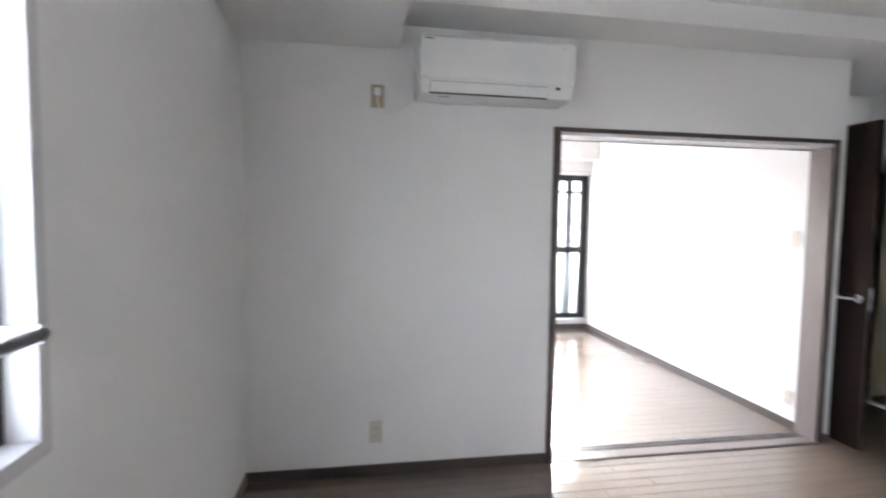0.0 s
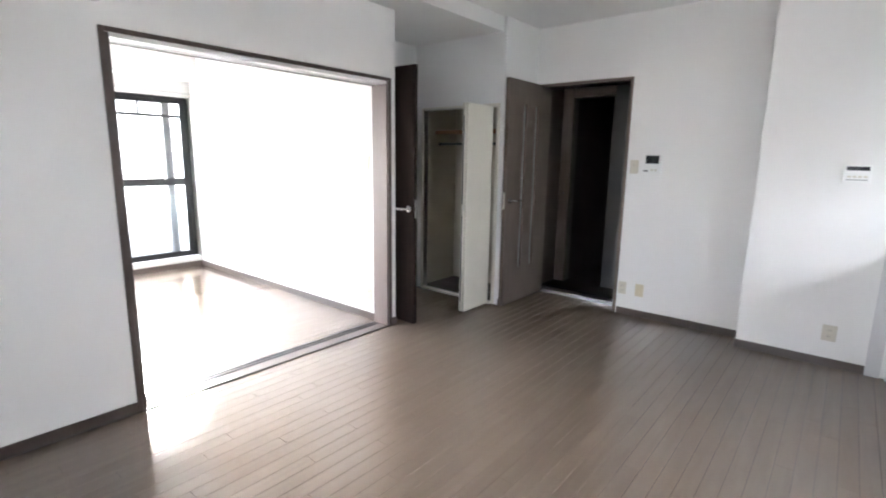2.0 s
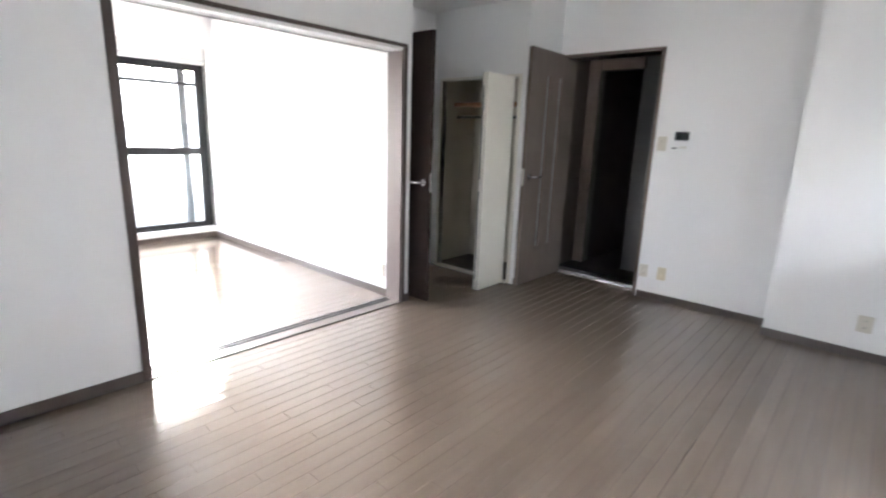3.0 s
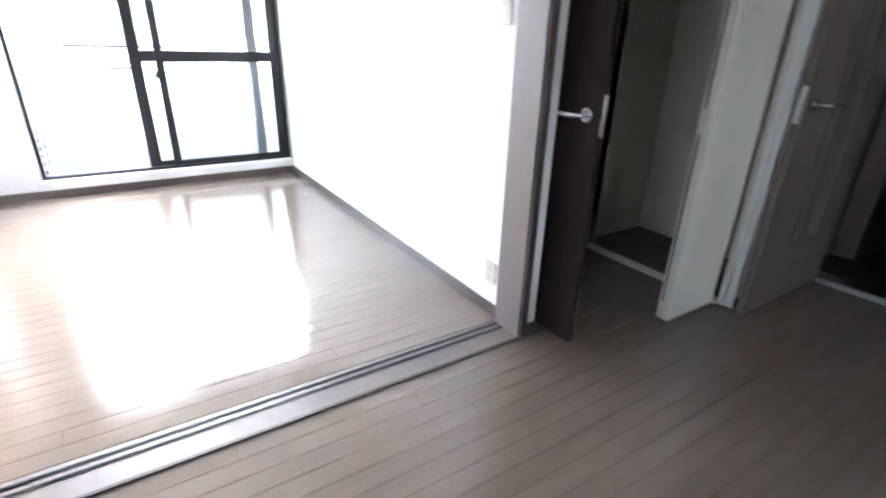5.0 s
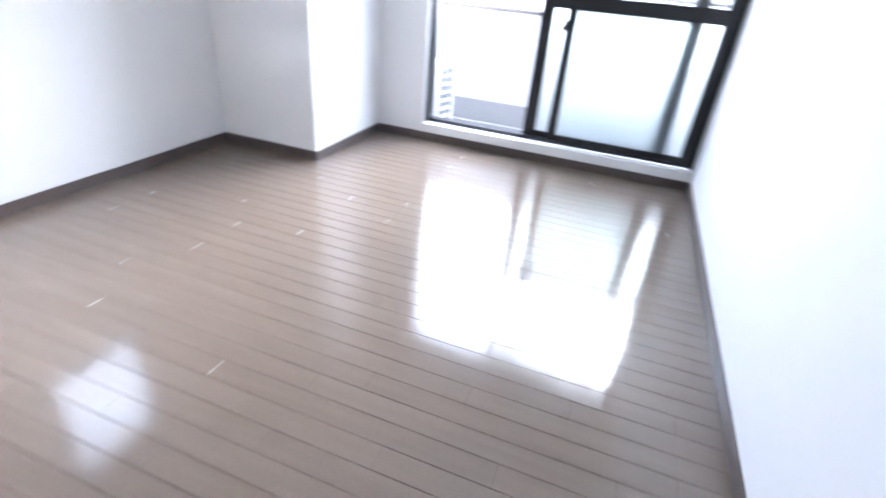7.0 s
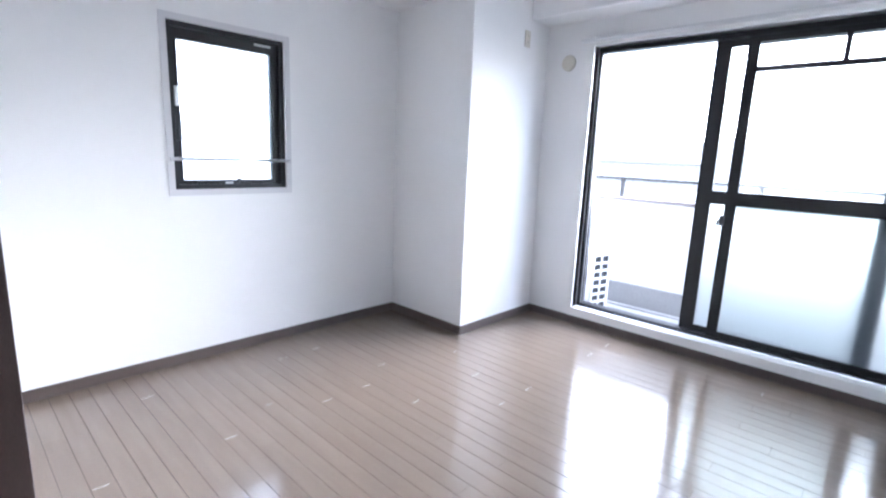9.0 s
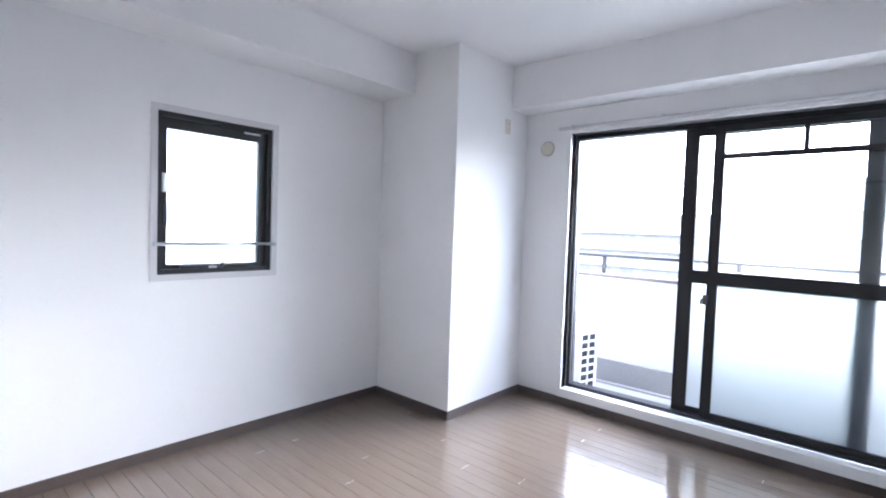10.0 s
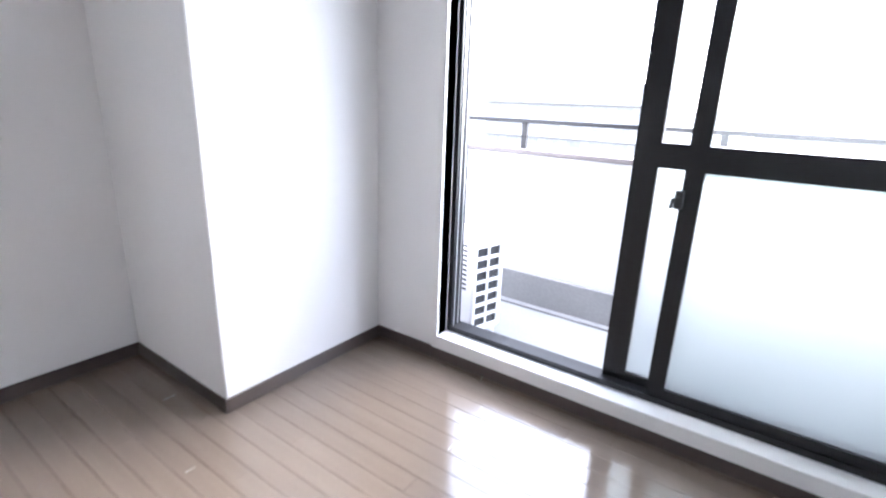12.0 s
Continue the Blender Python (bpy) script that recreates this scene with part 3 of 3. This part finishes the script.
# ---- plates on the walls ----
def wall_plate(name, at, turn, label, category, w=0.07, h=0.12, mat=None, kind_of="outlet", group=""):
    """A wall plate that faces local -y, its back on the wall, its centre at the given place."""
    t = thing(name, at, label, category, group, turn=turn)
    m = mat or IVORY
    part("plate", box(-w / 2, w / 2, -0.008, 0, -h / 2, h / 2, 0.003, seg=2), m, t)
    if kind_of == "outlet":
        for z in (-0.022, 0.022):
            face = part("socket_face", box(-0.017, 0.017, -0.0105, -0.008, z - 0.016, z + 0.016, 0.001), m, t)
            for x in (-0.006, 0.006):
                part("slot", box(x - 0.0012, x + 0.0012, -0.0109, -0.0104, z - 0.005, z + 0.005), DARK_PLASTIC, face)
    elif kind_of == "switch":
        part("rocker", box(-0.02, 0.02, -0.012, -0.008, -0.04, 0.04, 0.0015), m, t)
        part("lamp", box(-0.003, 0.003, -0.0126, -0.012, 0.012, 0.018), DARK_PLASTIC, t)
    else:
        part("hook", box(-0.006, 0.006, -0.022, -0.008, -0.03, 0.0, 0.003), m, t)
    return t


wall_plate("power_outlet", (-1.008, 0.0, 0.243), 0, "ivory double power outlet low on the wall", "outlet", group="wall outlets")
wall_plate("power_outlet", (L_EAST, -1.308, 0.24), -90, "ivory power outlet beside the hall door", "outlet", 0.07, 0.11, group="wall outlets")
wall_plate("telephone_outlet", (L_EAST, -1.458, 0.24), -90, "yellowed ivory telephone outlet near the floor", "outlet", 0.07, 0.11, YELLOWED, "hook", group="wall outlets")
wall_plate("power_outlet", (PIL_X, -2.785, 0.235), -90, "ivory power outlet low beside the kitchen", "outlet", 0.08, 0.11, group="wall outlets")
wall_plate("light_switch", (L_EAST, -1.322, 1.308), -90, "ivory light switch beside the intercom", "switch", 0.07, 0.115, None, "switch")
wall_plate("light_switch", (EAST, 0.256, 1.312), -90, "ivory light switch beside the opening", "switch", 0.07, 0.12, None, "switch")
wall_plate("power_outlet", (EAST, 0.246, 0.212), -90, "ivory power outlet low beside the opening", "outlet", 0.07, 0.11, group="wall outlets")
wall_plate("power_outlet", (COL_X, 3.067, 2.045), 90, "ivory outlet high on the column", "outlet", 0.06, 0.11, group="wall outlets")
high = wall_plate("power_outlet", (-1.008, 0.0, 2.055), 0, "aged ochre outlet with a plugged-in white plug", "outlet", mat=AGED, group="wall outlets")
plug = thing("power_plug", (-1.008, -0.0105, 2.075), "white plug and cord of the air conditioner", "plug")
part("plug_body", box(-0.017, 0.017, -0.028, 0, -0.018, 0.018, 0.006, seg=2), PLASTIC, plug)
part("cord", tube([(0, -0.02, -0.016), (0.0, -0.02, -0.05), (0.012, -0.012, -0.10), (0.07, -0.006, -0.112), (0.14, -0.006, -0.085), (0.19, -0.006, -0.05)], 0.0035, 8), PLASTIC, plug)

intercom = thing("intercom", (L_EAST, -1.467, 1.332), "white intercom panel with a black screen", "intercom", turn=-90)
part("body", box(-0.077, 0.077, -0.026, 0, -0.08, 0.08, 0.004, seg=2), PLASTIC, intercom)
part("screen", box(-0.045, 0.06, -0.0275, -0.026, 0.005, 0.072), SCREEN, intercom, "black screen")
part("speaker", box(-0.06, -0.02, -0.0272, -0.026, -0.06, -0.05), DARK_PLASTIC, intercom)
for x in (0.0, 0.03):
    part("button", box(x, x + 0.02, -0.028, -0.026, -0.055, -0.04, 0.001), IVORY, intercom)

remote = thing("heater_control", (PIL_X, -2.792, 1.298), "white water heater control with a dark display", "control panel", turn=-90)
part("body", box(-0.068, 0.068, -0.02, 0, -0.055, 0.055, 0.004, seg=2), PLASTIC, remote)
part("display", box(-0.058, 0.058, -0.0212, -0.02, 0.022, 0.048), SCREEN, remote, "dark display")
for i in range(4):
    part("button", box(-0.05 + i * 0.027, -0.03 + i * 0.027, -0.022, -0.02, -0.022, -0.010, 0.001), IVORY, remote)
part("cover_line", box(-0.055, 0.055, -0.0208, -0.02, -0.038, -0.034), DARK_PLASTIC, remote)

vent = thing("wall_vent", (-0.275, NORTH, 1.907), "round ivory sleeve cap on the wall", "vent cap")
part("cap", tube([(0, 0, 0), (0, -0.010, 0), (0, -0.016, 0)], [0.055, 0.055, 0.046], 32), IVORY, vent)

# ---- air conditioner ----
ac = thing("air_conditioner", (-0.41, 0.0, 2.034), "white wall-mounted air conditioner over the opening", "air conditioner")


def shell(profile, x0, x1, bevel=0.006):
    bm = bmesh.new()
    a = [bm.verts.new((x0, y, z)) for y, z in profile]
    b = [bm.verts.new((x1, y, z)) for y, z in profile]
    bm.faces.new(a), bm.faces.new(list(reversed(b)))
    n = len(profile)
    for i in range(n):
        bm.faces.new((a[i], b[i], b[(i + 1) % n], a[(i + 1) % n]))
    bmesh.ops.recalc_face_normals(bm, faces=bm.faces)
    bmesh.ops.bevel(bm, geom=list(bm.edges), offset=bevel, segments=3, affect="EDGES", profile=0.5)
    return bm


ac_body = part("body", shell([(0, 0.0), (-0.13, 0.0), (-0.192, 0.008), (-0.214, 0.062), (-0.214, 0.283), (0, 0.283)], -0.4, 0.4, 0.012), PLASTIC, ac)
part("front_panel", shell([(-0.205, 0.078), (-0.222, 0.078), (-0.227, 0.12), (-0.227, 0.27), (-0.213, 0.284), (-0.205, 0.284)], -0.397, 0.397, 0.004), PLASTIC, ac)
part("flap_gap", shell([(-0.185, 0.006), (-0.1945, 0.008), (-0.2155, 0.0625), (-0.207, 0.066)], -0.347, 0.265, 0.0005), DARK_PLASTIC, ac, "dark gap round the flap")
part("flap", shell([(-0.19, 0.0125), (-0.200, 0.0125), (-0.2195, 0.060), (-0.208, 0.062)], -0.345, 0.263, 0.001), PLASTIC, ac, "white air flap")
part("name_bar", box(-0.375, -0.335, -0.2285, -0.226, 0.258, 0.263), DARK_PLASTIC, ac)
part("sensor", box(0.305, 0.325, -0.222, -0.205, 0.050, 0.064, 0.002), DARK_PLASTIC, ac)
part("mark", box(0.335, 0.35, -0.2285, -0.226, 0.25, 0.256), ALU, ac)
part("vent_line", box(-0.30, -0.24, -0.165, -0.158, -0.001, 0.0005), DARK_PLASTIC, ac)

# ---- kitchen ----
KY = -3.09
for i, (x0, x1) in enumerate(((2.66, 3.205), (2.06, 2.655), (1.40, 2.055))):
    unit = thing("kitchen_cabinet", (x0, KY, 0.0), "glossy white kitchen cabinet with chrome knobs", "cabinet", "kitchen base units")
    w = x1 - x0
    part("body", box(0, w, -0.588, -0.02, 0.09, 0.80), WHITE_PAINT, unit)
    part("plinth", box(0, w, -0.56, -0.09, 0.0, 0.09), DARK_PLASTIC, unit, "dark plinth")
    for z0, z1, nm in ((0.64, 0.795, "drawer_front"), (0.10, 0.635, "door")):
        d = part(nm, box(0.002, w - 0.002, -0.02, 0.0, z0, z1, 0.003, seg=2), PLASTIC, unit)
        kz = z1 - 0.06
        part("knob", tube([(w - 0.06, 0.0, kz), (w - 0.06, 0.012, kz), (w - 0.06, 0.016, kz), (w - 0.06, 0.026, kz)], [0.007, 0.007, 0.017, 0.014], 16), CHROME, d, "chrome knob")
top = thing("worktop", (1.38, KY, 0.80), "stainless steel kitchen worktop", "worktop")
part("slab", box(0, 1.83, -0.588, 0.012, 0.0, 0.038, 0.004, seg=2), STEEL, top)
part("upstand", box(0, 1.83, -0.588, -0.574, 0.038, 0.09, 0.002), STEEL, top)
side = thing("kitchen_side_panel", (PIL_X, 0, 0), "white ribbed splash panel with a grey edge strip", "panel")
part("edge_strip", box(-0.012, 0, -3.07, -2.992, 0, 2.0, 0.002), CASING, side, "grey white edge strip")
for i in range(8):
    part("panel_board", box(-0.008, 0, L_SOUTH + 0.002, -3.073, 0.842 + i * 0.15, 0.989 + i * 0.15, 0.0015), PLASTIC, side)
part("filler", box(-0.043, -0.012, -3.6, -3.095, 0, 0.798, 0.001), WHITE_PAINT, side)

# ---- balcony ----
balcony = thing("balcony", (0, 0, 0), "balcony with a white parapet and a grey skirting", "balcony", kind="structure")
part("slab", box(-2.6, 3.2, NORTH + 0.18, 4.555, -0.25, -0.085), SCREED, balcony, "pale grey balcony floor")
part("parapet", box(-2.6, 3.2, 4.420, 4.555, -0.085, 0.884, 0.004), PARAPET, balcony)
part("coping", box(-2.6, 3.2, 4.400, 4.575, 0.884, 0.912, 0.004), COPING, balcony)
part("skirting_band", box(-2.6, 3.2, 4.395, 4.420, -0.085, 0.130, 0.004), GREY_BAND, balcony)
part("gutter_edge", box(-2.6, 3.2, 4.345, 4.395, -0.085, -0.070, 0.003), GREY_BAND, balcony)
for x0, x1 in ((-2.7, -2.6), (3.2, 3.3)):
    part("end_wall", box(x0, x1, NORTH + 0.18, 4.555, -0.25, 0.90), PARAPET, balcony)
rail2 = thing("balcony_rail", (-0.06, 4.485, 0.912), "dark handrail on posts along the parapet", "railing")
part("handrail", box(-2.6, 3.2, -0.022, 0.022, 0.155, 0.180, 0.004), BRONZE, rail2)
for i in range(6):
    x = -2.44 + i * 1.1
    part("post", box(x, x + 0.035, -0.014, 0.014, 0.0, 0.156, 0.002), BRONZE, rail2)

unit2 = thing("outdoor_unit", (-0.868, 3.846, -0.085), "white outdoor air conditioning unit with a grid side", "outdoor unit", turn=-14)
holes = [(0.012 + c * 0.088, 0.012 + c * 0.088 + 0.076, 0.125 + r * 0.064, 0.125 + r * 0.064 + 0.049) for c in range(2) for r in range(7)]
part("case", box(0.0, 0.80, 0.0, 0.225, 0.09, 0.60, 0.012, seg=2), CASING, unit2)
part("grid_backing", box(0.8, 0.802, 0.006, 0.185, 0.115, 0.575), DARK_PLASTIC, unit2, "dark heat exchanger")
part("grid", swap_xy(plate_with_holes(0.002, 0.190, 0.10, 0.582, 0.802, 0.812, holes)), PLASTIC, unit2, "white grid")
for i in range(10):
    part("rear_slot", box(0.72, 0.750, -0.002, 0.001, 0.32 + i * 0.026, 0.332 + i * 0.026), DARK_PLASTIC, unit2)
for x in (0.1, 0.68):
    part("foot", box(x, x + 0.07, -0.01, 0.235, 0.0, 0.09, 0.003), CASING, unit2)
part("side_cover", box(0.795, 0.818, 0.150, 0.222, 0.565, 0.605, 0.004), PLASTIC, unit2)

# ---- the town beyond ----
ground = tagged(part("ground", box(-3000, 3000, -3000, 3000, -9.6, -9.5), GROUND), "flat grey green town ground", "ground", kind="structure")


def block(x, y, w, d, z1, storeys, bays, label, mat):
    """A far block of flats: storeys of windows behind balcony bands."""
    h = thing("apartment_building", (x, y, -9.5), label, "building")
    top_z = z1 + 9.5
    part("wall", box(0, w, 0, d, 0, top_z), mat, h)
    part("roof", box(-0.3, w + 0.3, -0.3, d + 0.3, top_z, top_z + 0.5), CONCRETE, h)
    st = top_z / storeys
    for s in range(storeys):
        part("balcony", box(-0.1, w + 0.1, -1.2, 0, s * st, s * st + 1.2), CONCRETE_LIGHT, h)
        for b in range(bays):
            bx = w / bays * (b + 0.2)
            part("window", box(bx, bx + w / bays * 0.6, -0.05, 0, s * st + 1.2, s * st + st - 0.4), FAR_GLASS, h)


block(-3.0, 62, 34, 12, 7.0, 6, 9, "pale far apartment building with balconies", CONCRETE_LIGHT)
block(-46, 80, 30, 14, 4.0, 5, 8, "grey far apartment building with balconies", CONCRETE)
block(-90, 70, 30, 14, 1.5, 4, 8, "grey far apartment building with balconies", CONCRETE)
block(40, 75, 30, 14, 3.0, 4, 8, "grey far apartment building with balconies", CONCRETE)
mast = thing("utility_pole", (-6.2, 32, -9.5), "thin grey far utility pole", "utility pole")
part("pole", tube([(0, 0, 0), (0, 0, 12.3)], [0.16, 0.10], 10), CONCRETE, mast)
part("arm", box(-0.7, 0.7, -0.05, 0.05, 11.3, 11.42), CONCRETE, mast)
part("transformer", tube([(0.35, 0, 10.2), (0.35, 0, 11.0)], 0.24, 12), CONCRETE, mast)

# ---- floor boards ----
ROW = 0.0757


def board_mesh(length, row):
    x, w, e = length - 0.0004, row - 0.0018, 0.0006
    v = [(0.0, 0.0, -0.011), (x, 0.0, -0.011), (x, w, -0.011), (0.0, w, -0.011), (0.0, 0.0, -e), (x, 0.0, -e), (x, w, -e), (0.0, w, -e), (e, e, 0.0), (x - e, e, 0.0), (x - e, w - e, 0.0), (e, w - e, 0.0)]
    f = [(0, 1, 5, 4), (1, 2, 6, 5), (2, 3, 7, 6), (3, 0, 4, 7), (4, 5, 9, 8), (5, 6, 10, 9), (6, 7, 11, 10), (7, 4, 8, 11), (8, 9, 10, 11)]
    return v, f


BOARDS = {}


def lay(name, label, phase, y0, y1, spans, far=None, row=ROW, marks=False):
    """Rows of boards along x; spans(y) gives the stretches of a row, far(y) whether a row is joined into one mesh."""
    home = thing(name, (0, 0, 0), label, "floor", kind="structure")
    rng = random.Random(name)
    rest_v, rest_f, fill_v, fill_f = [], [], [], []
    k = math.floor((y0 - phase) / row)
    count = 0
    while phase + k * row < y1:
        y = phase + k * row
        start = -8 + (k % 6) * 0.303 + rng.choice((0, 0.1515))
        for a, b in spans(y + row / 2):
            s = start
            while s < b:
                p, q = max(a, s), min(b, s + 0.909)
                if q - p > 0.02:
                    length = round(q - p, 4)
                    if far and far(y):
                        v, f = board_mesh(length, row)
                        n = len(rest_v)
                        rest_v += [(p + c[0], y + c[1], c[2]) for c in v]
                        rest_f += [tuple(i + n for i in g) for g in f]
                    else:
                        if (length, row) not in BOARDS:
                            me = bpy.data.meshes.new("board")
                            v, f = board_mesh(length, row)
                            me.from_pydata(v, [], f)
                            me.materials.append(FLOORING)
                            BOARDS[(length, row)] = me
                        ob = new("board", BOARDS[(length, row)])
                        ob.location = (p, y, 0)
                        ob.parent = home
                        count += 1
                    if marks and q < b - 0.05 and rng.random() < (0.24 if q < 0.35 else 0.2 if q > 1.45 else 0.03):
                        n = len(fill_v)
                        e = rng.uniform(0.0007, 0.0014)
                        t0, t1 = (rng.uniform(0.0, 0.02), rng.uniform(0.05, row - 0.002))
                        fill_v += [(q - e, y + t0, 0.0004), (q + e, y + t0, 0.0004), (q + e, y + t1, 0.0004), (q - e, y + t1, 0.0004)]
                        fill_f.append((n, n + 1, n + 2, n + 3))
                s += 0.909
        k += 1
    for nm, v, f, m in (("board_rest", rest_v, rest_f, FLOORING), ("joint_filler", fill_v, fill_f, FILLER)):
        if v:
            me = bpy.data.meshes.new(nm)
            me.from_pydata(v, [], f)
            me.materials.append(m)
            ob = new(nm, me)
            ob.parent = home
            tagged(ob, kind="stuff")
    return count


def bedroom_spans(y):
    if y > COL_Y:
        return [(COL_X, EAST)]
    return [(WEST, EAST)]


def living_spans(y):
    if y > 0:
        return [(END_A + 0.013, CLOSET_X)]
    if y > CLOSET_S:
        return [(L_WEST, CLOSET_X)]
    if -1.23 < y < -0.37:
        return [(L_WEST, L_EAST + 0.19)]
    return [(L_WEST, PIL_X if y < PIL_Y else L_EAST)]


lay("floor_bedroom", "glossy greyish brown strip flooring", 1.193, BACK + 0.014, NORTH, bedroom_spans, None, 0.0785, True)
lay("floor_living", "glossy greyish brown strip flooring", -0.845, -3.68, NICHE_N, living_spans, lambda y: y < -3.02)
